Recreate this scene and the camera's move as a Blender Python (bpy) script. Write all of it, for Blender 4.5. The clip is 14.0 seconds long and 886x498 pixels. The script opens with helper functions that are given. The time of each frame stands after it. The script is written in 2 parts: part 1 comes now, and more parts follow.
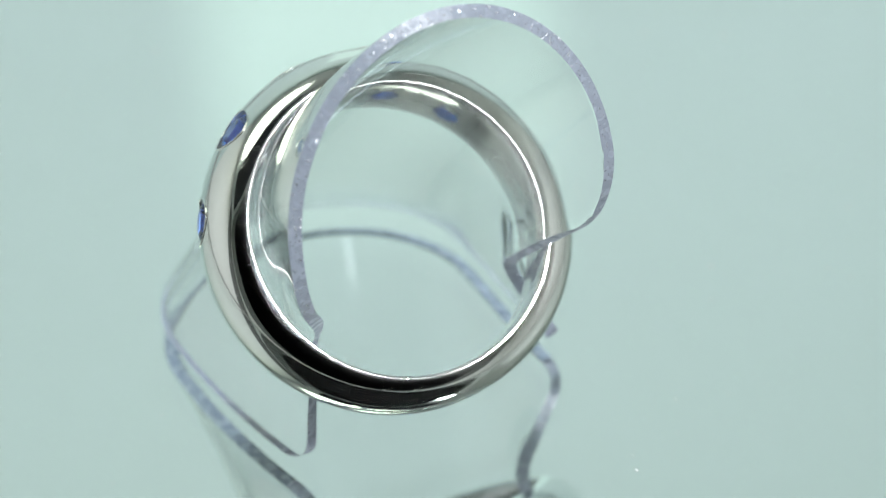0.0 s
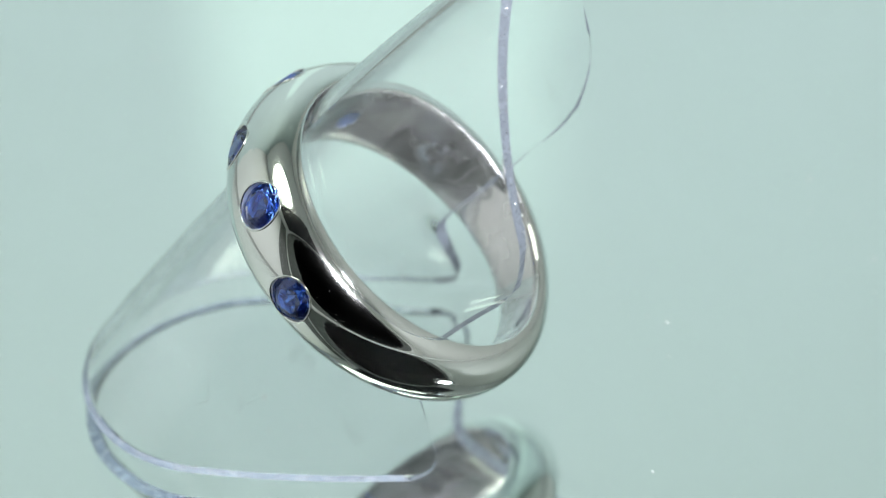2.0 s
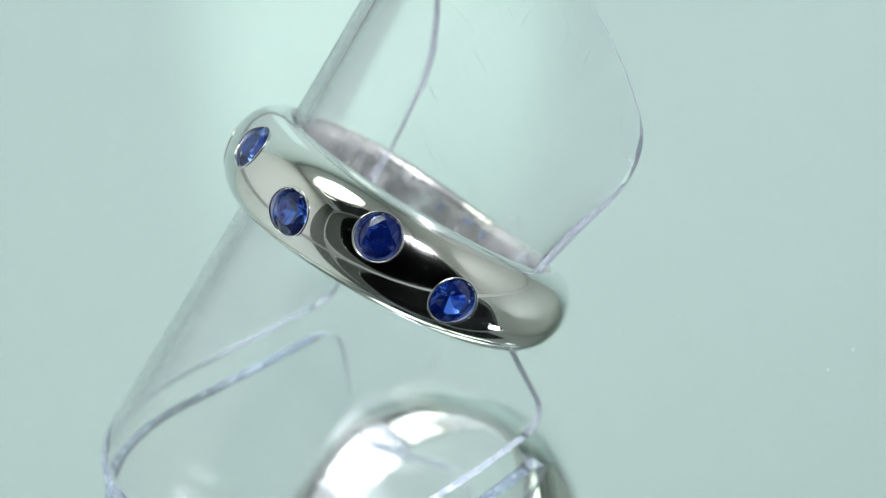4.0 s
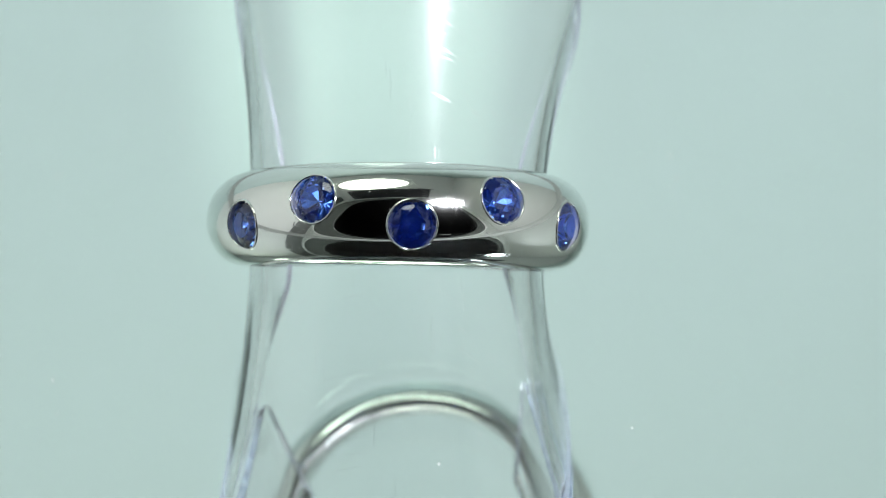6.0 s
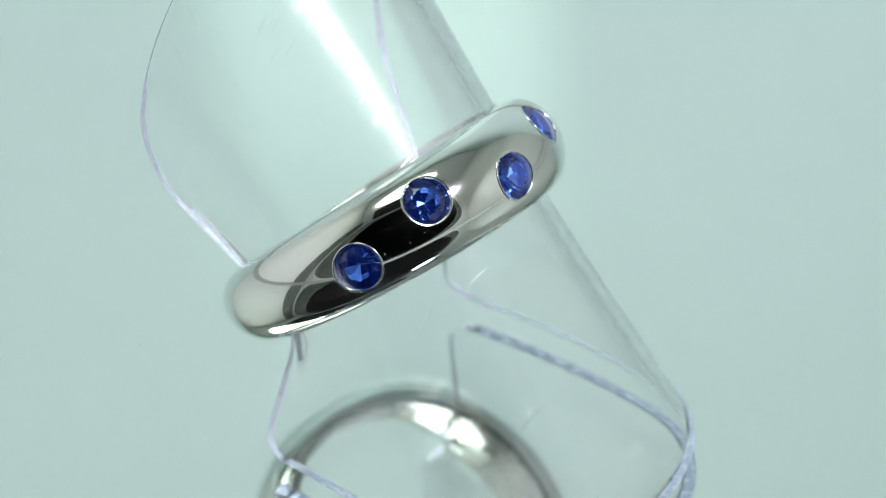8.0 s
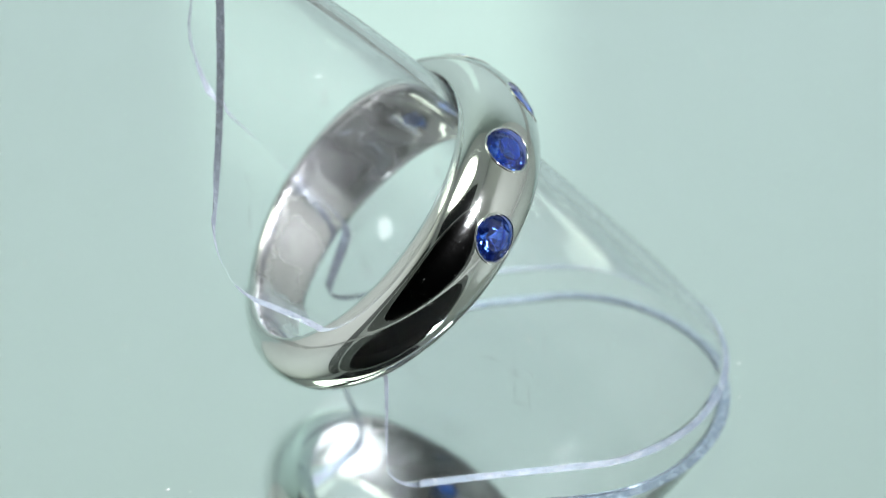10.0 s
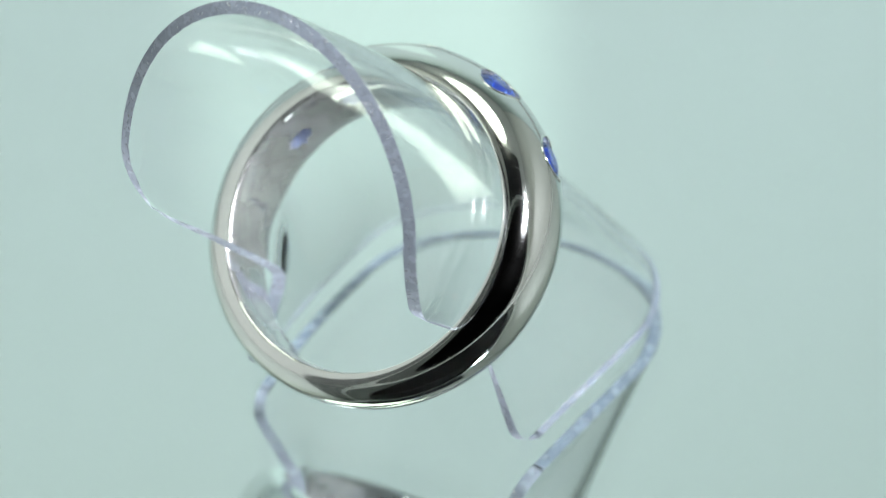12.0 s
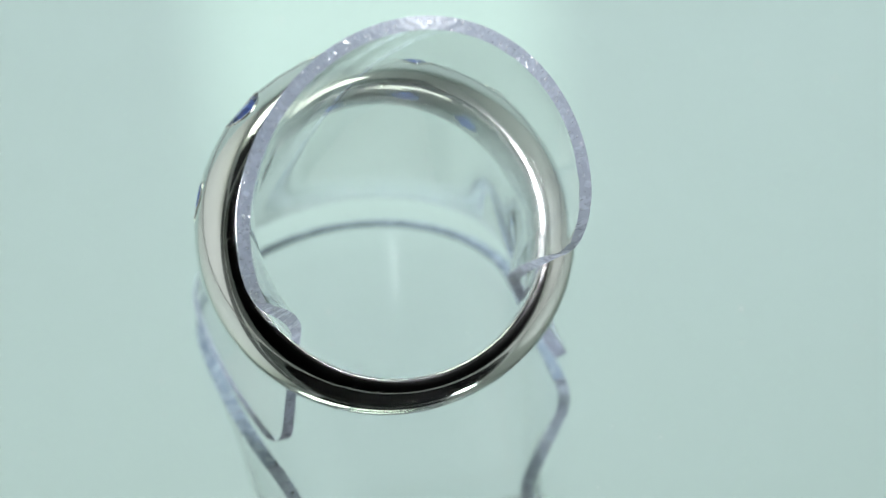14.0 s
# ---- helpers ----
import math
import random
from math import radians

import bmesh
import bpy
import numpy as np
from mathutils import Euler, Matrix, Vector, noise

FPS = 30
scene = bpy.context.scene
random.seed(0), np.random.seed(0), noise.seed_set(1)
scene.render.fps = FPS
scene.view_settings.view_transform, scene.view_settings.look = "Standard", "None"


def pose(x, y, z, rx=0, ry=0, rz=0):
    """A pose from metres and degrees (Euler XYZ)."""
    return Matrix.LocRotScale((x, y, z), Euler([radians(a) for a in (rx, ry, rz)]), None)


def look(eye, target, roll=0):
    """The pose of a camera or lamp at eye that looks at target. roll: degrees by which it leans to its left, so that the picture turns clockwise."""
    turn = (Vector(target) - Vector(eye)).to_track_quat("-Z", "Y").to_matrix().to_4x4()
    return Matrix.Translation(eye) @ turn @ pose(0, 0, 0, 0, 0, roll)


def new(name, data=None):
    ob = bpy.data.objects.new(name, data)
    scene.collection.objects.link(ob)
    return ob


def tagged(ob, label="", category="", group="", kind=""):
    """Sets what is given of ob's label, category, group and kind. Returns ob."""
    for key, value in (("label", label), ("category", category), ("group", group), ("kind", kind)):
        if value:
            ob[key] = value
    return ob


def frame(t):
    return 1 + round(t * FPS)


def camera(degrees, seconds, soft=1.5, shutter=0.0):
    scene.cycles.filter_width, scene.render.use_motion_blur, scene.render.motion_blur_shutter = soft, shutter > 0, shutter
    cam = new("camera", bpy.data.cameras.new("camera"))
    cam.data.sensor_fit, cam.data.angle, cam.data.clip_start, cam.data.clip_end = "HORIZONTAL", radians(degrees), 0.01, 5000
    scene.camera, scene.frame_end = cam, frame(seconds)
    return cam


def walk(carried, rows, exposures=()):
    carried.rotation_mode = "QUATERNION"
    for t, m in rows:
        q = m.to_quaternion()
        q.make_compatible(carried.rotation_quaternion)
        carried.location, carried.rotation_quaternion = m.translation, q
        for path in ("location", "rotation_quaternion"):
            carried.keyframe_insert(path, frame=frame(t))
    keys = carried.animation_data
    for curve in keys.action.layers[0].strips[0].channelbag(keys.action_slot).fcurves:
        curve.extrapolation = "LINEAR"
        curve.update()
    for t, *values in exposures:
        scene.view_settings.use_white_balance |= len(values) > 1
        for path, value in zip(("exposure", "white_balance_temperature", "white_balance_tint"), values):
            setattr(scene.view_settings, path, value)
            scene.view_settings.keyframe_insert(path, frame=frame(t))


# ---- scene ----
MM = 0.001
SECONDS = 14.0

# ---- camera: a macro lens on a tripod, looking down at the turntable ----
cam = camera(9.957, SECONDS, 1.0)
CAM_POSE = pose(0.0, -0.2199, 0.1779, 52.402, 3.160, -3.139)
cam.data.dof.use_dof = True
cam.data.dof.focus_distance = 0.268
cam.data.dof.aperture_fstop = 42.0
walk(cam, [(0.0, CAM_POSE), (SECONDS, CAM_POSE)], [(0.0, 0.0), (SECONDS, 0.0)])

# ---- turntable: constant speed ----
DEG_PER_S, START = 24.816, -66.37


def spin(t):
    return pose(0, 0, 0, 0, 0, START + DEG_PER_S * t)


# the ring leans on the stand, in the turntable's frame
RING_LEAN = 42.74
RING_POSE = pose(0.23 * MM, -0.33 * MM, 10.5 * MM) @ pose(0, 0, 0, 0, RING_LEAN, 0) @ pose(0, 0, 0, 0, 0, 180)

# ---- world: a dim studio ----
world = bpy.data.worlds.new("studio")
scene.world = world
world.use_nodes = True
world.node_tree.nodes["Background"].inputs[0].default_value = (0.5, 0.55, 0.6, 1)
world.node_tree.nodes["Background"].inputs[1].default_value = 0.01


def area_lamp(name, m, power, colour, sx, sy=0.0, spread=180):
    data = bpy.data.lights.new(name, "AREA")
    data.energy, data.color, data.size = power, colour, sx
    data.shape = "DISK"
    if sy:
        data.shape, data.size_y = "ELLIPSE", sy
    data.spread = radians(spread)
    ob = new(name, data)
    ob.matrix_world = m
    return ob


TUBE_AT = Vector((-0.060, 0.035, 0.392))
LED_AT = Vector((0.161, -0.149, 0.262))
RING_AT = Vector((0, 0, 0.0105))
area_lamp("tube_light", look(TUBE_AT, (TUBE_AT.x, TUBE_AT.y, 0)), 0.36, (0.94, 1.0, 0.84), 0.24, 0.16)
area_lamp("led_light", look(LED_AT, RING_AT), 1.05, (0.95, 0.975, 1.0), 0.046, spread=128)

# ---- materials ----


def material(name):
    m = bpy.data.materials.new(name)
    m.use_nodes = True
    nt = m.node_tree
    return m, nt, nt.nodes["Principled BSDF"]


def noise_node(nt, scale, detail=4.0, rough=0.55, stretch=(1, 1, 1)):
    tc = nt.nodes.new("ShaderNodeTexCoord")
    mp = nt.nodes.new("ShaderNodeMapping")
    mp.inputs["Scale"].default_value = stretch
    nz = nt.nodes.new("ShaderNodeTexNoise")
    nz.inputs["Scale"].default_value, nz.inputs["Detail"].default_value = scale, detail
    nz.inputs["Roughness"].default_value = rough
    nt.links.new(tc.outputs["Object"], mp.inputs[0])
    nt.links.new(mp.outputs[0], nz.inputs["Vector"])
    return nz.outputs["Fac"]


def ramp(nt, fac, lo, hi, c0, c1):
    r = nt.nodes.new("ShaderNodeMapRange")
    r.inputs["From Min"].default_value, r.inputs["From Max"].default_value = lo, hi
    r.inputs["To Min"].default_value, r.inputs["To Max"].default_value = c0, c1
    nt.links.new(fac, r.inputs["Value"])
    return r.outputs[0]


def mix(nt, fac, a, b):
    m = nt.nodes.new("ShaderNodeMix")
    m.data_type = "RGBA"
    nt.links.new(fac, m.inputs["Factor"])
    m.inputs["A"].default_value, m.inputs["B"].default_value = (*a, 1), (*b, 1)
    return m.outputs["Result"]


def bump(nt, fac, strength, distance):
    b = nt.nodes.new("ShaderNodeBump")
    b.inputs["Strength"].default_value, b.inputs["Distance"].default_value = strength, distance
    nt.links.new(fac, b.inputs["Height"])
    return b.outputs[0]


def matte(name, a, b, scale, rough=0.9, relief=0.0003):
    m, nt, p = material(name)
    f = noise_node(nt, scale)
    nt.links.new(mix(nt, f, a, b), p.inputs["Base Color"])
    nt.links.new(bump(nt, noise_node(nt, scale * 25), 0.3, relief), p.inputs["Normal"])
    p.inputs["Roughness"].default_value = rough
    return m


FABRIC = matte("white tent fabric", (0.68, 0.68, 0.665), (0.74, 0.74, 0.725), 9)
MINT = matte("pale mint fabric", (0.53, 0.64, 0.638), (0.60, 0.72, 0.718), 16)


def make_band_card():
    """Added card whose colour holds a band of light: a pale middle that fades into the mint of the wall towards its
    sides and top.
    """
    m, nt, p = material("painted light band")
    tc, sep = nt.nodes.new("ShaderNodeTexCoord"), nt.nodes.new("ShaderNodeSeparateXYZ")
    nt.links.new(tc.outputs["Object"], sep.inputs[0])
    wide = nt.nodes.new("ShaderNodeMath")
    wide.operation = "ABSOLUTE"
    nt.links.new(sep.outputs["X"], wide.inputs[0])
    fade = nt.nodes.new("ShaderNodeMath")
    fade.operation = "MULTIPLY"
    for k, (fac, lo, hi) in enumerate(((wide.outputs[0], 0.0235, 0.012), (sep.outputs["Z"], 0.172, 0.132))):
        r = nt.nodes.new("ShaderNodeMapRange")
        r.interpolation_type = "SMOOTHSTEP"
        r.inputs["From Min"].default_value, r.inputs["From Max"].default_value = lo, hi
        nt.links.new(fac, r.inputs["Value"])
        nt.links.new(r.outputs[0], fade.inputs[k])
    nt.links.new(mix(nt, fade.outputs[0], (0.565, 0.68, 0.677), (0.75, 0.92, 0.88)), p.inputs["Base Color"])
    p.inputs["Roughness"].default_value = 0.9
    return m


LIGHT_BAND = make_band_card()
LINING = matte("dark grey cloth", (0.10, 0.105, 0.10), (0.14, 0.145, 0.14), 30)
TABLE = matte("grey laminate", (0.19, 0.2, 0.19), (0.24, 0.25, 0.24), 12, 0.5)
DARK = matte("dark studio wall", (0.012, 0.013, 0.016), (0.02, 0.021, 0.024), 3)
HOUSING = matte("black lamp housing", (0.02, 0.02, 0.02), (0.035, 0.035, 0.035), 40, 0.45)
DUST = matte("pale dust", (0.6, 0.62, 0.62), (0.8, 0.8, 0.8), 900)


def make_silver():
    m, nt, p = material("polished white gold")
    p.inputs["Metallic"].default_value = 1.0
    nt.links.new(mix(nt, noise_node(nt, 300), (0.84, 0.875, 0.85), (0.87, 0.905, 0.88)), p.inputs["Base Color"])
    # fine hairline scratches and a few scuffs
    scratch = noise_node(nt, 2600, 3, 0.7, (1, 1, 0.12))
    nt.links.new(ramp(nt, scratch, 0.45, 0.8, 0.008, 0.035), p.inputs["Roughness"])
    # gentle ripples left by the polishing wheel, then sparse hairlines
    ripple = bump(nt, noise_node(nt, 420, 2, 0.4), 0.35, 0.00003)
    line = ramp(nt, noise_node(nt, 2400, 2, 0.5, (1, 0.08, 1)), 0.66, 0.70, 0.0, 1.0)
    cut = nt.nodes.new("ShaderNodeBump")
    cut.inputs["Strength"].default_value, cut.inputs["Distance"].default_value = 0.25, 0.00001
    nt.links.new(line, cut.inputs["Height"])
    nt.links.new(ripple, cut.inputs["Normal"])
    nt.links.new(cut.outputs[0], p.inputs["Normal"])
    # wear: a faint haze of hairlines over the polish
    haze = nt.nodes.new("ShaderNodeBsdfAnisotropic")
    haze.inputs["Color"].default_value = (0.9, 0.9, 0.9, 1)
    haze.inputs["Roughness"].default_value = 0.12
    fine = bump(nt, noise_node(nt, 5200, 3, 0.7, (1, 1, 0.2)), 0.5, 0.00002)
    nt.links.new(fine, haze.inputs["Normal"])
    ms = nt.nodes.new("ShaderNodeMixShader")
    nt.links.new(ramp(nt, noise_node(nt, 700, 3), 0.35, 0.7, 0.08, 0.24), ms.inputs[0])
    nt.links.new(p.outputs[0], ms.inputs[1])
    nt.links.new(haze.outputs[0], ms.inputs[2])
    nt.links.new(ms.outputs[0], nt.nodes["Material Output"].inputs["Surface"])
    return m


def make_inner_silver():
    m, nt, p = material("inside of the band")
    p.inputs["Metallic"].default_value = 1.0
    nt.links.new(mix(nt, noise_node(nt, 500), (0.84, 0.835, 0.83), (0.9, 0.895, 0.885)), p.inputs["Base Color"])
    nt.links.new(ramp(nt, noise_node(nt, 1800, 4), 0.3, 0.75, 0.02, 0.07), p.inputs["Roughness"])
    nt.links.new(bump(nt, noise_node(nt, 620, 1), 0.5, 0.00009), p.inputs["Normal"])
    satin = nt.nodes.new("ShaderNodeBsdfAnisotropic")
    satin.inputs["Color"].default_value = (0.9, 0.9, 0.92, 1)
    satin.inputs["Roughness"].default_value = 0.34
    nt.links.new(bump(nt, noise_node(nt, 1700, 3), 0.9, 0.0001), satin.inputs["Normal"])
    ms = nt.nodes.new("ShaderNodeMixShader")
    nt.links.new(ramp(nt, noise_node(nt, 350, 3), 0.35, 0.7, 0.14, 0.4), ms.inputs[0])
    nt.links.new(p.outputs[0], ms.inputs[1])
    nt.links.new(satin.outputs[0], ms.inputs[2])
    nt.links.new(ms.outputs[0], nt.nodes["Material Output"].inputs["Surface"])
    return m


def make_glass(name, colour, ior):
    m, nt, p = material(name)
    p.inputs["Base Color"].default_value = (*colour, 1)
    p.inputs["Transmission Weight"].default_value = 1.0
    p.inputs["IOR"].default_value = ior
    p.inputs["Roughness"].default_value = 0.0
    return m


SILVER = make_silver()
INNER = make_inner_silver()
SEAT = matte("satin seat metal", (0.85, 0.86, 0.85), (0.9, 0.91, 0.9), 900, 0.5, 0.00001)
SEAT.node_tree.nodes["Principled BSDF"].inputs["Metallic"].default_value = 1.0


def make_plastic():
    """Clear refracting sheet: a slight waviness from bending, a thin haze and fine bright scratches from handling."""
    m, nt, p = material("clear plastic sheet")
    p.inputs["Base Color"].default_value = (0.99, 0.995, 1.0, 1)
    p.inputs["Transmission Weight"].default_value = 1.0
    p.inputs["IOR"].default_value = 1.33
    nt.links.new(ramp(nt, noise_node(nt, 600, 4), 0.45, 0.8, 0.0, 0.03), p.inputs["Roughness"])
    wave = bump(nt, noise_node(nt, 170, 2, 0.5, (1, 1, 0.5)), 0.12, 0.0001)
    nt.links.new(wave, p.inputs["Normal"])
    a = ramp(nt, noise_node(nt, 5200, 1, 0.4, (1, 0.03, 0.12)), 0.70, 0.73, 0.0, 1.0)
    b = ramp(nt, noise_node(nt, 6000, 1, 0.4, (0.1, 1, 0.03)), 0.71, 0.74, 0.0, 1.0)
    both = nt.nodes.new("ShaderNodeMath")
    both.operation = "MAXIMUM"
    nt.links.new(a, both.inputs[0])
    nt.links.new(b, both.inputs[1])
    haze = nt.nodes.new("ShaderNodeBsdfAnisotropic")
    haze.inputs["Color"].default_value = (0.95, 0.97, 1, 1)
    haze.inputs["Roughness"].default_value = 0.2
    nt.links.new(wave, haze.inputs["Normal"])
    ms = nt.nodes.new("ShaderNodeMixShader")
    nt.links.new(ramp(nt, both.outputs[0], 0.0, 1.0, 0.009, 0.12), ms.inputs[0])
    nt.links.new(p.outputs[0], ms.inputs[1])
    nt.links.new(haze.outputs[0], ms.inputs[2])
    nt.links.new(ms.outputs[0], nt.nodes["Material Output"].inputs["Surface"])
    return m


PLASTIC = make_plastic()


def make_edge(name, lo, hi, clear, through_it):
    """Sawn plastic: scatters light through itself, with saw marks and small glinting chips."""
    m, nt, p = material(name)
    tone = mix(nt, noise_node(nt, 900, 3), lo, hi)
    nt.links.new(tone, p.inputs["Base Color"])
    nt.links.new(ramp(nt, noise_node(nt, 1600, 3), 0.35, 0.7, 0.12, 0.4), p.inputs["Roughness"])
    p.inputs["Transmission Weight"].default_value = clear
    p.inputs["IOR"].default_value = 1.4
    nt.links.new(bump(nt, noise_node(nt, 2200, 3, 0.6), 0.7, 0.00012), p.inputs["Normal"])
    tl = nt.nodes.new("ShaderNodeBsdfTranslucent")
    nt.links.new(tone, tl.inputs["Color"])
    ms = nt.nodes.new("ShaderNodeMixShader")
    ms.inputs[0].default_value = through_it
    nt.links.new(p.outputs[0], ms.inputs[1])
    nt.links.new(tl.outputs[0], ms.inputs[2])
    glint = nt.nodes.new("ShaderNodeBsdfAnisotropic")
    glint.inputs["Color"].default_value = (0.95, 0.97, 1, 1)
    glint.inputs["Roughness"].default_value = 0.25
    nt.links.new(bump(nt, noise_node(nt, 3600, 2, 0.6), 1.0, 0.0003), glint.inputs["Normal"])
    top = nt.nodes.new("ShaderNodeMixShader")
    nt.links.new(ramp(nt, noise_node(nt, 5200, 2, 0.5), 0.61, 0.66, 0.0, 0.55), top.inputs[0])
    nt.links.new(ms.outputs[0], top.inputs[1])
    nt.links.new(glint.outputs[0], top.inputs[2])
    nt.links.new(top.outputs[0], nt.nodes["Material Output"].inputs["Surface"])
    return m


CUT_EDGE = make_edge("frosted cut edge", (0.34, 0.385, 0.47), (0.42, 0.465, 0.56), 0.3, 0.48)
# darker copy of the cut edge: the shade under the foot is in its colour
SHADED_EDGE = make_edge("shaded cut edge", (0.29, 0.36, 0.47), (0.33, 0.40, 0.51), 0.55, 0.3)


def make_sapphire():
    """Clear blue stone with a little diffuse blue mixed in, standing in for light returned inside."""
    m = make_glass("blue sapphire", (0.13, 0.29, 0.98), 1.77)
    nt = m.node_tree
    blue_lift = nt.nodes.new("ShaderNodeBsdfDiffuse")
    nt.links.new(mix(nt, noise_node(nt, 1400, 3), (0.01, 0.05, 0.5), (0.03, 0.11, 0.8)), blue_lift.inputs["Color"])
    ms = nt.nodes.new("ShaderNodeMixShader")
    ms.inputs[0].default_value = 0.032
    nt.links.new(nt.nodes["Principled BSDF"].outputs[0], ms.inputs[1])
    nt.links.new(blue_lift.outputs[0], ms.inputs[2])
    nt.links.new(ms.outputs[0], nt.nodes["Material Output"].inputs["Surface"])
    return m


SAPPHIRE = make_sapphire()
PLATE_GLASS = make_glass("greenish plate glass", (0.93, 0.985, 0.98), 1.5)


def make_silvering():
    m, nt, p = material("mirror silvering")
    p.inputs["Metallic"].default_value = 1.0
    p.inputs["Roughness"].default_value = 0.0
    p.inputs["Base Color"].default_value = (0.94, 0.95, 0.945, 1)
    return m


SILVERING = make_silvering()

# ---- mesh helpers ----


def mesh_of(bm, name, materials, smooth=True, turned=True):
    if turned:
        bmesh.ops.recalc_face_normals(bm, faces=bm.faces)
    me = bpy.data.meshes.new(name)
    for f in bm.faces:
        f.smooth = smooth
    bm.to_mesh(me)
    bm.free()
    for m in materials:
        me.materials.append(m)
    return me


def part(name, bm, materials, parent=None, label="", smooth=True, turned=True):
    ob = new(name, mesh_of(bm, name, materials if isinstance(materials, list) else [materials], smooth, turned))
    ob.parent = parent
    if label:
        ob["label"] = label
    return ob


def box(bm, lo, hi, bevel=0.0):
    got = bmesh.ops.create_cube(bm, size=1)
    vs = got["verts"]
    for v in vs:
        v.co = Vector([(a + b) / 2 + c * (b - a) for a, b, c in zip(lo, hi, v.co)])
    if bevel:
        edges = list({e for v in vs for e in v.link_edges})
        bmesh.ops.bevel(bm, geom=edges, offset=bevel, segments=2, affect="EDGES")


def lathe(bm, profile, n, mat=0):
    """Closed profile of (r, z) turned about z."""
    rings = []
    for i in range(n):
        a = 2 * math.pi * i / n
        rings.append([bm.verts.new((r * math.cos(a), r * math.sin(a), z)) for r, z in profile])
    for i in range(n):
        p, q = rings[i], rings[(i + 1) % n]
        for j in range(len(profile)):
            k = (j + 1) % len(profile)
            bm.faces.new((p[j], q[j], q[k], p[k])).material_index = mat


def wall(name, lo, hi, mat, label):
    bm = bmesh.new()
    box(bm, lo, hi)
    ob = part(name, bm, mat, smooth=False)
    return tagged(ob, label, "wall" if "wall" in name else name.split("_")[0], kind="structure")


# ---- light tent on a table, in a dark studio ----
TW, TB, TF, TH, TH2 = 0.24, 0.22, -0.17, 0.42, 0.004
wall("table_top", (-0.6, -0.32, -0.030), (0.6, 0.6, -0.0034), TABLE, "grey laminate table top under the mirror plate")
wall("wall_back", (-TW, TB, -0.0034), (TW, TB + TH2, TH), MINT, "pale mint fabric back wall of the light tent")
wall("wall_left", (-TW - TH2, TF, -0.0034), (-TW, TB + TH2, TH), FABRIC, "white fabric side wall of the light tent")
wall("wall_right", (TW, TF, -0.0034), (TW + TH2, TB + TH2, TH), FABRIC, "white fabric side wall of the light tent")
wall("ceiling", (-TW - TH2, TF, TH), (TW + TH2, TB + TH2, TH + TH2), FABRIC, "white fabric roof of the light tent")


def front_panel(name, y0, y1, x0, x1, z0, z1, power, mat, label):
    """A panel of the tent's front with a rounded opening."""
    bm = bmesh.new()
    n, rows = 96, []
    cx, cz, ax, az = (x0 + x1) / 2, (z0 + z1) / 2, (x1 - x0) / 2, (z1 - z0) / 2
    for k in range(n):
        t = 2 * math.pi * (k + 0.5) / n
        c, d = math.cos(t), math.sin(t)
        r = (abs(c / ax) ** power + abs(d / az) ** power) ** (-1 / power)
        hx, hz = cx + r * c, cz + r * d
        far = min(((TW + TH2 if c > 0 else -TW - TH2) - cx) / c, ((TH + TH2 if d > 0 else -0.0034) - cz) / d)
        ox, oz = cx + far * c, cz + far * d
        rows.append([bm.verts.new(p) for p in ((hx, y0, hz), (ox, y0, oz), (ox, y1, oz), (hx, y1, hz))])
    for k in range(n):
        p, q = rows[k], rows[(k + 1) % n]
        for j in range(4):
            bm.faces.new((p[j], q[j], q[(j + 1) % 4], p[(j + 1) % 4]))
    return tagged(part(name, bm, mat, smooth=False), label, "wall", kind="structure")


front_panel("wall_front", TF - TH2, TF, -0.232, 0.216, -0.001, 0.405, 4.5, FABRIC, "white fabric front of the light tent with a rounded opening")
front_panel("wall_front_lining", TF - 0.012, TF - 0.008, -0.165, 0.203, 0.004, 0.385, 3.2, LINING, "dark grey cloth lining round the tent's opening")
# two unseen dark panels, added so the ring reflects less white from there
wall("wall_left_lining", (-TW, TF, -0.0034), (-TW + 0.003, -0.115, TH), LINING, "unseen dark grey strip added on the tent's side to darken the ring's reflections")
wall("ceiling_lining", (-0.18, TF, TH - 0.003), (0.15, -0.045, TH), DARK, "unseen black panel added under the tent's roof to darken the ring's reflections")
RX, RY0, RY1, RZ0, RZ1 = 1.6, -1.8, 1.4, -0.75, 1.7
wall("floor", (-RX, RY0, RZ0 - 0.05), (RX, RY1, RZ0), DARK, "dark studio floor")
wall("wall_studio_north", (-RX, RY1, RZ0), (RX, RY1 + 0.05, RZ1), DARK, "dark studio wall")
wall("wall_studio_south", (-RX, RY0 - 0.05, RZ0), (RX, RY0, RZ1), DARK, "dark studio wall")
wall("wall_studio_west", (-RX - 0.05, RY0 - 0.05, RZ0), (-RX, RY1 + 0.05, RZ1), DARK, "dark studio wall")
wall("wall_studio_east", (RX, RY0 - 0.05, RZ0), (RX + 0.05, RY1 + 0.05, RZ1), DARK, "dark studio wall")
wall("ceiling_studio", (-RX - 0.05, RY0 - 0.05, RZ1), (RX + 0.05, RY1 + 0.05, RZ1 + 0.05), DARK, "dark studio ceiling")


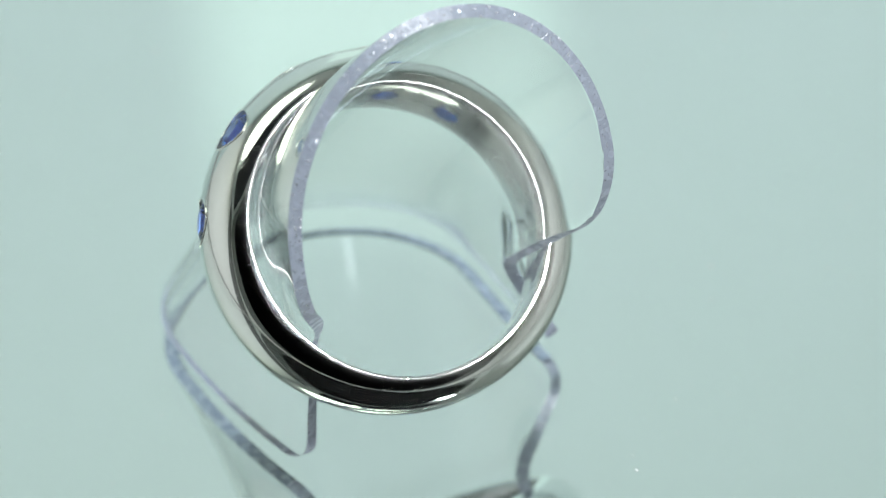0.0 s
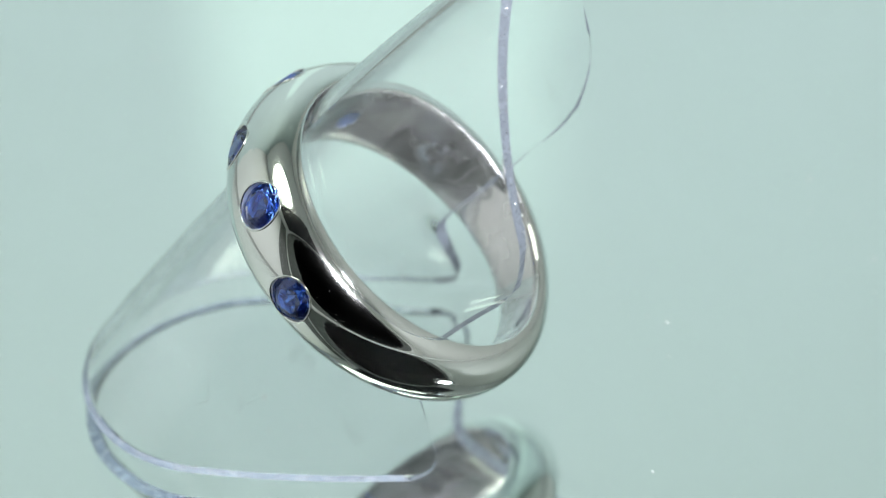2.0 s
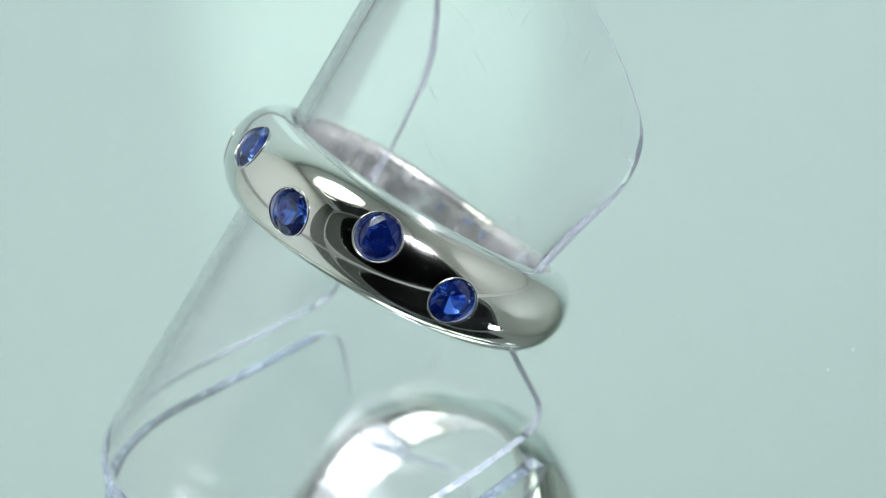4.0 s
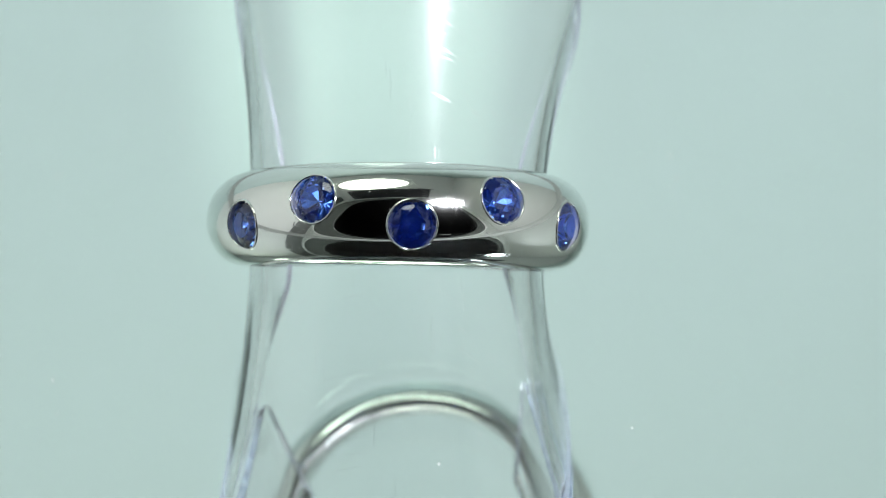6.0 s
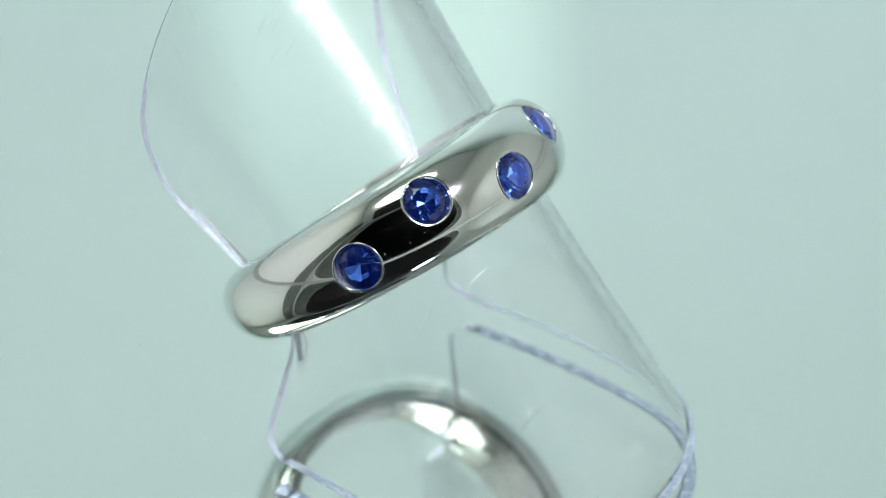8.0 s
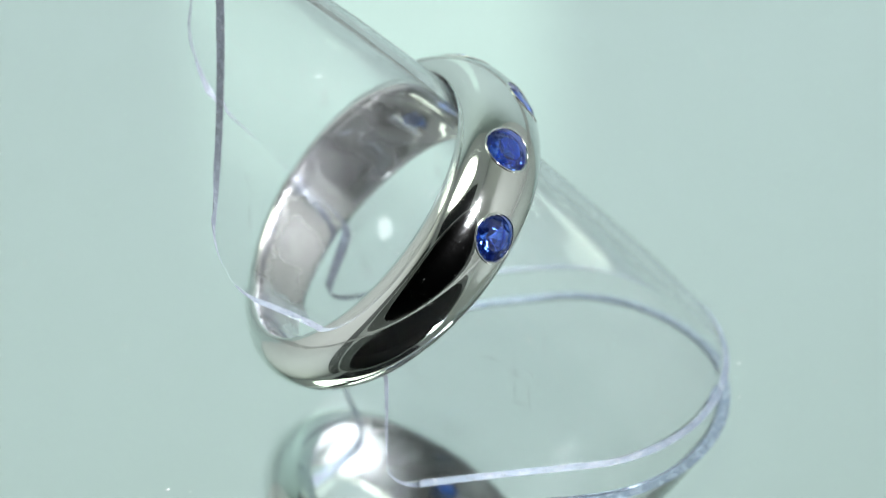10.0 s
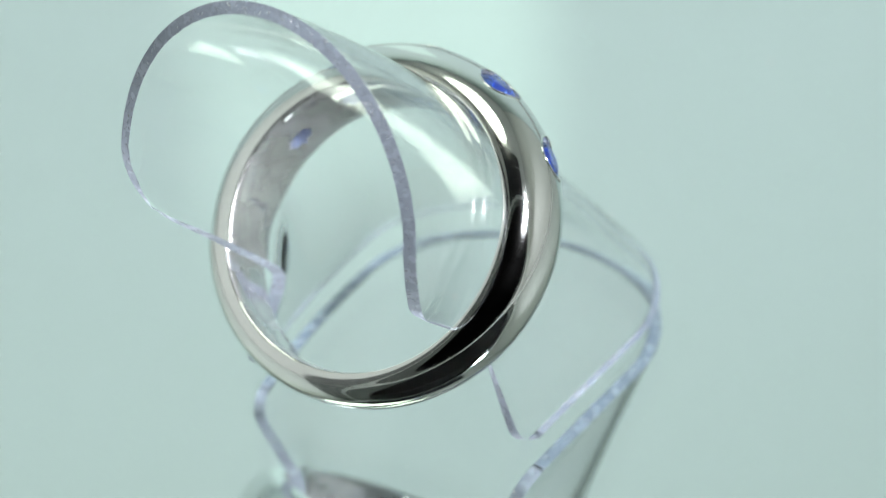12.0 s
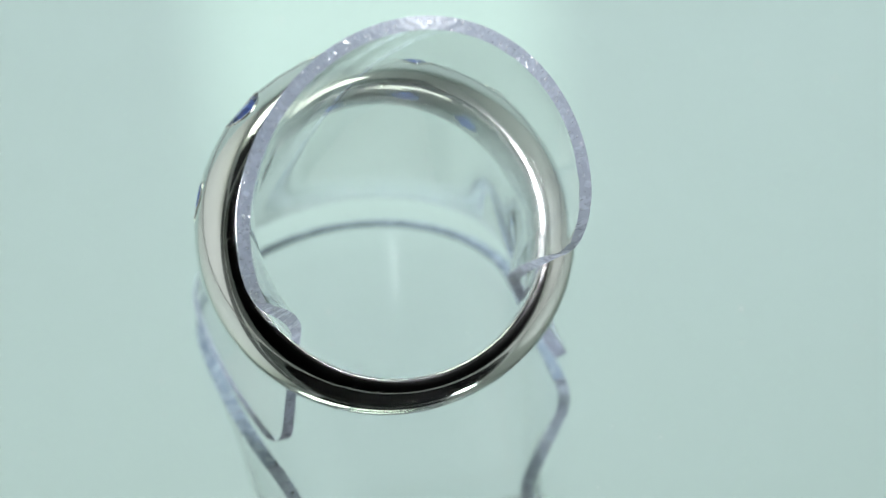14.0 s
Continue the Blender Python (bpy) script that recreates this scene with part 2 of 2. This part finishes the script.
# ---- the mirror plate ----
def build_plate():
    root = new("mirror_plate")
    tagged(root, "round greenish glass mirror plate, turning slowly under the stand", "mirror")
    bm = bmesh.new()
    R = 0.108
    lathe_profile = [(0.00001, -0.003), (R, -0.003), (R + 0.0004, -0.0026), (R + 0.0004, -0.0004), (R, 0.0), (0.00001, 0.0)]
    lathe(bm, lathe_profile, 128)
    bmesh.ops.remove_doubles(bm, verts=bm.verts, dist=0.00003)
    part("glass", bm, PLATE_GLASS, root, "greenish plate glass", smooth=False)
    bm = bmesh.new()
    bmesh.ops.create_circle(bm, cap_ends=True, segments=128, radius=R - 0.001, matrix=Matrix.Translation((0, 0, -0.0024)))
    part("silvering", bm, SILVERING, root, "bright silvered back", smooth=False)
    return root


# ---- the clear stand: a curled sheet, cut level at its foot and upright at its mouth ----
def polyline_at(pts, u):
    """Points at the fractions u of a polyline's length."""
    pts = np.array(pts)
    d = np.concatenate([[0], np.cumsum(np.linalg.norm(np.diff(pts, axis=0), axis=1))])
    return np.stack([np.interp(np.array(u) * d[-1], d, pts[:, k]) for k in range(3)], 1)


def half_foot(side):
    tip_x, tip_y = (1.6, 9.4) if side > 0 else (4.2, 8.0)
    wide = 9.2 if side > 0 else 9.8
    pts = [(-9.5 - 8.7 * math.cos(t), wide * math.sin(t), -10.45) for t in np.radians(np.linspace(0, 90, 24))]
    run = tip_x + 9.5
    return pts + [(-9.5 + run * k, wide + (tip_y - wide) * k * k, -10.45) for k in np.linspace(0.08, 1, 12)]


def half_waist(side):
    l = radians(RING_LEAN)
    up, out, c = Vector((-math.cos(l), 0, math.sin(l))), Vector((0, 1, 0)), Vector((0.05, -0.33 * side, 0.18))
    return [tuple(c + 7.95 * (math.cos(t) * up + math.sin(t) * out)) for t in np.radians(np.linspace(0, 120, 40))]


def half_mouth(side):
    l = radians(80.6)
    up = Vector((-math.cos(l), 0, math.sin(l)))
    c = Vector((9.6, -0.38 * side, 7.95))
    arc = [tuple(c + 11.5 * math.cos(t) * up + Vector((0, (9.35 if side > 0 else 9.7) * math.sin(t), 0))) for t in np.radians(np.linspace(0, 90, 30))]
    arc = [(x - 0.02 * side * y, y, z) for x, y, z in arc]
    end, corner = Vector(arc[-1]), Vector((8.1, 8.2, 2.6) if side > 0 else (8.5, 8.9, 3.0))
    lead = 0.3 * (end.z - corner.z) / math.tan(l)
    return arc + [(end.x + lead * k + (corner.x - end.x - lead) * k * k, end.y + (corner.y - end.y) * k * k, end.z + (corner.z - end.z) * k) for k in np.linspace(0.1, 1, 10)]


def slit_at(foot, bend, mouth, v, at=0.42):
    """A point of the slit: two nearly straight runs with a rounded bend between them."""
    def run(q):
        if q < at:
            return foot + (np.array(bend) - foot) * (q / at)
        k = (q - at) / (1 - at)
        return np.array(bend) + (mouth - np.array(bend)) * k - np.array((0, 0.35, 0)) * math.sin(math.pi * k)
    reach = min(0.05, v, 1 - v)
    return (run(v - reach) + 2 * run(v) + run(v + reach)) / 4


def build_stand():
    NU, NV = 73, 61
    vs = np.linspace(0, 1, NV)
    vs = 0.5 - 0.5 * np.cos(vs * math.pi)
    curves = {k: (half_foot(k), half_waist(k), half_mouth(k)) for k in (-1, 1)}
    grid = np.zeros((NU, NV, 3))
    bends = {-1: Vector((2.45, 6.4, -3.9)), 1: Vector((1.2, 6.6, -4.1))}
    for j, v in enumerate(vs):
        # rounded corners, wider ones at the foot
        edge, cut_in = (v / 0.09, 0.075) if v < 0.5 else ((1 - v) / 0.06, 0.055)
        umax = 1.0 - (cut_in * (1 - math.sqrt(max(0.0, 1 - (1 - edge) ** 2))) if edge < 1 else 0.0)
        u = np.linspace(-1, 1, NU) * umax
        both = []
        for k in (-1, 1):
            B, W, T = (polyline_at(c, np.abs(u)) for c in curves[k])
            P = B * (2 * (v - 0.5) * (v - 1)) + W * (-4 * v * (v - 1)) + T * (2 * v * (v - 0.5))
            # the slit runs straight from the foot to a bend inside the ring, and on to the mouth
            ends = [np.array(c[-1]) for c in curves[k]]
            last = ends[0] * (2 * (v - 0.5) * (v - 1)) + ends[1] * (-4 * v * (v - 1)) + ends[2] * (2 * v * (v - 0.5))
            w = np.clip((np.abs(u) - 0.72) / 0.28, 0, 1)[:, None]
            P = P + (slit_at(ends[0], bends[k], ends[2], v) - last) * w * w * (3 - 2 * w)
            both.append(P * np.array([1, k, 1]))
        grid[:, j] = np.where(u[:, None] < 0, both[0], both[1])
    # inner face: a sheet 0.72 mm thick
    du, dv = np.gradient(grid, axis=0), np.gradient(grid, axis=1)
    nrm = np.cross(du, dv)
    nrm /= np.linalg.norm(nrm, axis=2)[..., None] + 1e-12
    mid = grid.mean(axis=0, keepdims=True)
    if ((mid - grid) * nrm).sum() < 0:
        nrm = -nrm
    inner = grid + 0.72 * nrm
    inner[:, 0, 2] = grid[:, 0, 2]
    bm = bmesh.new()
    up = Vector((0, 0, 10.5))
    A = [[bm.verts.new((Vector(grid[i, j]) + up) * MM) for j in range(NV)] for i in range(NU)]
    C = [[bm.verts.new((Vector(inner[i, j]) + up) * MM) for j in range(NV)] for i in range(NU)]
    for i in range(NU - 1):
        for j in range(NV - 1):
            f = bm.faces.new((A[i][j], A[i + 1][j], A[i + 1][j + 1], A[i][j + 1]))
            g = bm.faces.new((C[i][j], C[i][j + 1], C[i + 1][j + 1], C[i + 1][j]))
            f.normal_update(), g.normal_update()
            into = Vector(nrm[i, j])
            if f.normal.dot(into) > 0:
                f.normal_flip()
            if g.normal.dot(into) < 0:
                g.normal_flip()
    loop = [(i, 0) for i in range(NU)] + [(NU - 1, j) for j in range(1, NV)]
    loop += [(i, NV - 1) for i in range(NU - 2, -1, -1)] + [(0, j) for j in range(NV - 2, 0, -1)]
    root = new("ring_stand")
    tagged(root, "clear curled plastic ring stand with frosted cut edges", "ring stand")
    outer = [A[i][j].co.copy() for i, j in loop]
    inside = [C[i][j].co.copy() for i, j in loop]
    sheet = part("sheet", bm, PLASTIC, root, "clear glossy curled plastic sheet", turned=False)
    sheet.visible_shadow = False
    spans = (("foot_edge", 0, NU - 1), ("slit_edge", NU - 1, NU + NV - 2), ("mouth_edge", NU + NV - 2, 2 * NU + NV - 3), ("slit_edge", 2 * NU + NV - 3, len(loop)))
    for name, a, b in spans:
        bm = bmesh.new()
        strip = []
        for k in range(a, b + 1):
            o, i = outer[k % len(loop)], inside[k % len(loop)]
            strip.append((bm.verts.new(o), bm.verts.new(i)))
        for k, (p, q) in enumerate(zip(strip, strip[1:])):
            f = bm.faces.new((p[0], p[1], q[1], q[0]))
            f.normal_update()
            c = f.calc_center_median()
            i, j = loop[(a + k) % len(loop)]
            core = Vector(grid[min(max(i, 3), NU - 4), min(max(j, 3), NV - 4)])
            if f.normal.dot(c - (core + up) * MM) < 0:
                f.normal_flip()
        if name == "foot_edge":
            part(name, bm, SHADED_EDGE, root, "frosted cut lower edge, toned down to blue-grey for its shade", turned=False)
        else:
            part(name, bm, CUT_EDGE, root, "lavender-grey frosted cut edge", turned=False)
    return root


# ---- the ring ----
GEMS = ((-47.65, -0.51), (-19.95, 0.66), (10.04, -0.78), (38.2, 0.78), (67.2, -0.30))
R_IN = 8.2
SQUARE = 2.05


def band_size(phi):
    """Half width and outer radius of the tapered band."""
    m = 0.5 + 0.5 * math.cos(phi - radians(10))
    k = ((m + 0.06) ** 0.32 - 0.06 ** 0.32) / (1.06 ** 0.32 - 0.06 ** 0.32)
    return 1.7 + 1.05 * k, 9.93 + 0.51 * k + 0.12 * math.sin(phi) ** 2


def band_shift(phi):
    """The narrow back of the band sits a little nearer its upper rim."""
    return 0.225 * (1 - math.cos(phi - radians(10)))


def dome(phi, b):
    """Point of the outer dome, b from -1 to 1 across the band."""
    w, R = band_size(phi)
    edge = R_IN + 0.16
    t = b * math.pi / 2
    a = w * math.copysign(abs(math.sin(t)) ** (2 / SQUARE), t)
    r = edge + (R - edge) * max(0.0, math.cos(t)) ** (2 / SQUARE)
    return Vector((r * math.cos(phi), r * math.sin(phi), a + band_shift(phi)))


def dome_at(phi, a):
    w, R = band_size(phi)
    a -= band_shift(phi)
    k = min(1, abs(a / w)) ** (SQUARE / 2)
    return dome(phi, math.copysign(math.asin(k), a) / (math.pi / 2))


def gem_frame(deg, a):
    phi = radians(deg)
    o = dome_at(phi, a)
    d1 = (dome_at(phi + 0.01, a) - dome_at(phi - 0.01, a)).normalized()
    d2 = (dome_at(phi, a + 0.05) - dome_at(phi, a - 0.05)).normalized()
    radial = Vector((math.cos(phi), math.sin(phi), 0))
    n = d1.cross(d2)
    if n.dot(radial) < 0:
        n = -n
    n = (n * 0.75 + radial * 0.25).normalized()
    d1 = (d1 - n * d1.dot(n)).normalized()
    return o, d1, n.cross(d1), n


def collar(bm, pts, outs, radius, seg=8):
    """A round bead along a closed curve; outs: the direction away from the surface at each point."""
    n = len(pts)
    rings = []
    for i in range(n):
        t = (pts[(i + 1) % n] - pts[i - 1]).normalized()
        o = (outs[i] - t * outs[i].dot(t)).normalized()
        s = t.cross(o)
        rings.append([bm.verts.new((pts[i] + radius * (math.cos(2 * math.pi * k / seg) * o + math.sin(2 * math.pi * k / seg) * s)) * MM) for k in range(seg)])
    for i in range(n):
        p, q = rings[i], rings[(i + 1) % n]
        for k in range(seg):
            bm.faces.new((p[k], q[k], q[(k + 1) % seg], p[(k + 1) % seg]))


def build_gem(o, x, y, n, radius, depth, turn):
    """A round brilliant: table, star, kite and girdle facets above, pavilion below."""
    bm = bmesh.new()

    def pt(r, k, z, of=8):
        a = 2 * math.pi * k / of + turn
        return bm.verts.new((o + x * r * math.cos(a) + y * r * math.sin(a) + n * (z + depth)) * MM)

    R = radius
    table = [pt(0.56 * R, k + 0.5, 0.30 * R) for k in range(8)]
    kite = [pt(0.78 * R, k, 0.19 * R) for k in range(8)]
    gird = [pt(R, k / 2, 0.03 * R) for k in range(16)]
    low = [pt(R, k / 2, -0.03 * R) for k in range(16)]
    pav = [pt(0.42 * R, k + 0.5, -0.52 * R) for k in range(8)]
    culet = pt(0, 0, -0.86 * R)
    bm.faces.new(table)
    for k in range(8):
        m = (k + 1) % 8
        bm.faces.new((table[k - 1], table[k], kite[k]))
        bm.faces.new((kite[k], table[k], gird[2 * k + 1]))
        bm.faces.new((kite[m], gird[2 * k + 1], table[k]))
        bm.faces.new((kite[k], gird[2 * k + 1], gird[2 * k]))
        bm.faces.new((kite[m], gird[(2 * k + 2) % 16], gird[2 * k + 1]))
        bm.faces.new((low[2 * k], low[2 * k + 1], pav[k]))
        bm.faces.new((low[2 * k + 1], low[(2 * k + 2) % 16], pav[k]))
        bm.faces.new((pav[k - 1], low[2 * k], pav[k]))
        bm.faces.new((pav[k - 1], pav[k], culet))
    for k in range(16):
        bm.faces.new((gird[k], gird[(k + 1) % 16], low[(k + 1) % 16], low[k]))
    return bm


def build_ring():
    root = new("finger_ring")
    tagged(root, "polished white gold band ring set with five blue sapphires", "ring")
    frames = [gem_frame(d, a) for d, a in GEMS]
    GR = 1.33
    NP, NB, NI = 900, 64, 14
    bm = bmesh.new()
    rows = []
    for i in range(NP):
        phi = 2 * math.pi * i / NP
        w, R = band_size(phi)
        er = Vector((math.cos(phi), math.sin(phi), 0))
        line = [dome(phi, -1 + 2 * j / NB) for j in range(NB + 1)]
        for j in range(1, NI):
            t = 1 - 2 * j / NI
            line.append(er * (R_IN + 0.13 * abs(t) ** 5) + Vector((0, 0, w * t * 0.985 + band_shift(phi))))
        rows.append([bm.verts.new(p * MM) for p in line])
    n = len(rows[0])

    def in_hole(p):
        for o, x, y, nn in frames:
            d = p / MM - o
            if d.dot(nn) > -2.6 and math.hypot(d.dot(x), d.dot(y)) < (GR if d.dot(nn) > -1.0 else 0.9):
                return True
        return False

    skip = {v for row in rows for v in row if in_hole(v.co)}
    for i in range(NP):
        p, q = rows[i], rows[(i + 1) % NP]
        for j in range(n):
            k = (j + 1) % n
            quad = (p[j], q[j], q[k], p[k])
            if all(v in skip for v in quad):
                continue
            bm.faces.new(quad).material_index = 0 if j < NB else 1
    bmesh.ops.delete(bm, geom=[v for v in bm.verts if not v.link_faces], context="VERTS")
    part("band", bm, [SILVER, INNER], root)
    rnd = random.Random(11)
    bm = bmesh.new()
    for _ in range(420):
        phi = rnd.random() * 2 * math.pi
        w, _r = band_size(phi)
        p = dome_at(phi, rnd.uniform(-0.97, 0.97) * w) * MM
        if in_hole(p):
            continue
        got = bmesh.ops.create_icosphere(bm, subdivisions=1, radius=rnd.choice((0.009, 0.012, 0.016, 0.025)) * MM)
        sx = rnd.uniform(0.6, 1.8)
        for v in got["verts"]:
            v.co = Vector((v.co.x * sx, v.co.y, v.co.z)) + p
    tagged(part("dust", bm, DUST, root, "fine pale dust specks"), kind="stuff")
    for g, (o, x, y, nn) in enumerate(frames):
        N = 72
        top, outs, bottom = [], [], []
        for k in range(N):
            a = 2 * math.pi * k / N
            flat = o + GR * (x * math.cos(a) + y * math.sin(a))
            # drop onto the dome along the gem's axis
            p = flat
            for _ in range(8):
                phi = math.atan2(p.y, p.x)
                q = dome_at(phi, p.z)
                p = flat + nn * (q - flat).dot(nn)
            top.append(p)
            outs.append(nn)
            flat = o + 0.93 * (x * math.cos(a) + y * math.sin(a))
            rr = math.hypot(flat.x, flat.y)
            bottom.append(flat - nn * ((rr - R_IN) / max(0.3, nn.dot(Vector((flat.x / rr, flat.y / rr, 0))))))
        bm = bmesh.new()
        collar(bm, top, outs, 0.06)
        bezel = part("bezel", bm, SILVER, root, "thin bright polished setting rim")
        low = min((p - o).dot(nn) for p in top)
        bm = bmesh.new()
        seat = [p - nn * 0.02 for p in top]
        mid = [o + (p - o) - nn * ((p - o).dot(nn) - (low - 0.25)) for p in top]
        ringv = [[bm.verts.new(p * MM) for p in c] for c in (seat, mid, bottom)]
        for a, b in zip(ringv, ringv[1:]):
            for k in range(N):
                bm.faces.new((a[k], a[(k + 1) % N], b[(k + 1) % N], b[k]))
        part("seat", bm, SEAT, root, "conical satin seat")
        gem = build_gem(o, x, y, nn, GR - 0.03, low - 0.06, 0.31 * g)
        part("sapphire", gem, SAPPHIRE, root, "round faceted blue sapphire", smooth=False)
    return root


# ---- lamps of the tent ----
def build_lamps():
    lamp = new("tube_lamp")
    tagged(lamp, "shallow white lamp housing under the tent's roof", "lamp")
    bm = bmesh.new()
    x, y, z = TUBE_AT
    box(bm, (x - 0.12, y - 0.085, z + 0.004), (x + 0.12, y + 0.085, z + 0.0279), 0.003)
    part("housing", bm, FABRIC, lamp, smooth=False)
    spot = new("led_spot")
    tagged(spot, "small round black led spot lamp", "lamp")
    bm = bmesh.new()
    lathe(bm, [(0.0001, 0.002), (0.030, 0.002), (0.031, -0.003), (0.033, -0.003), (0.033, 0.012), (0.024, 0.022), (0.0001, 0.024)], 48)
    part("housing", bm, HOUSING, spot)
    spot.matrix_world = look(LED_AT, RING_AT)


# ---- an added card behind the mirror that carries the painted light band ----
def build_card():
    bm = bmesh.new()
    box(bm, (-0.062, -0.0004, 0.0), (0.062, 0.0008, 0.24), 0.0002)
    ob = part("light_band_card", bm, LIGHT_BAND, smooth=False)
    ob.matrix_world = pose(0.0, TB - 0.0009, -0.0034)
    return tagged(ob, "added upright card with a soft band of light painted on, against the tent's wall", "card")


# ---- dust on the plate ----
def build_dust():
    rnd = random.Random(7)
    bm = bmesh.new()
    for _ in range(160):
        r, a = 0.055 * math.sqrt(rnd.random()), rnd.random() * 6.283
        s = rnd.choice((0.03, 0.04, 0.05, 0.07)) * MM
        got = bmesh.ops.create_icosphere(bm, subdivisions=1, radius=s)
        sx, rot = rnd.uniform(0.7, 2.6), rnd.random() * 3.14
        for v in got["verts"]:
            c = Vector((v.co.x * sx, v.co.y, v.co.z * 0.5 + s * 0.5))
            c = Matrix.Rotation(rot, 3, "Z") @ c
            v.co = c + Vector((r * math.cos(a), r * math.sin(a), 0))
    return tagged(part("dust", bm, DUST), "pale specks of dust lying on the mirror plate", "dust", kind="stuff")


plate = build_plate()
stand = build_stand()
ring = build_ring()
build_lamps()
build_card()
dust = build_dust()


def motions():
    times = [SECONDS * k / 56 for k in range(57)]
    walk(plate, [(t, spin(t)) for t in times])
    walk(stand, [(t, spin(t)) for t in times])
    walk(ring, [(t, spin(t) @ RING_POSE) for t in times])
    walk(dust, [(t, spin(t)) for t in times])


motions()
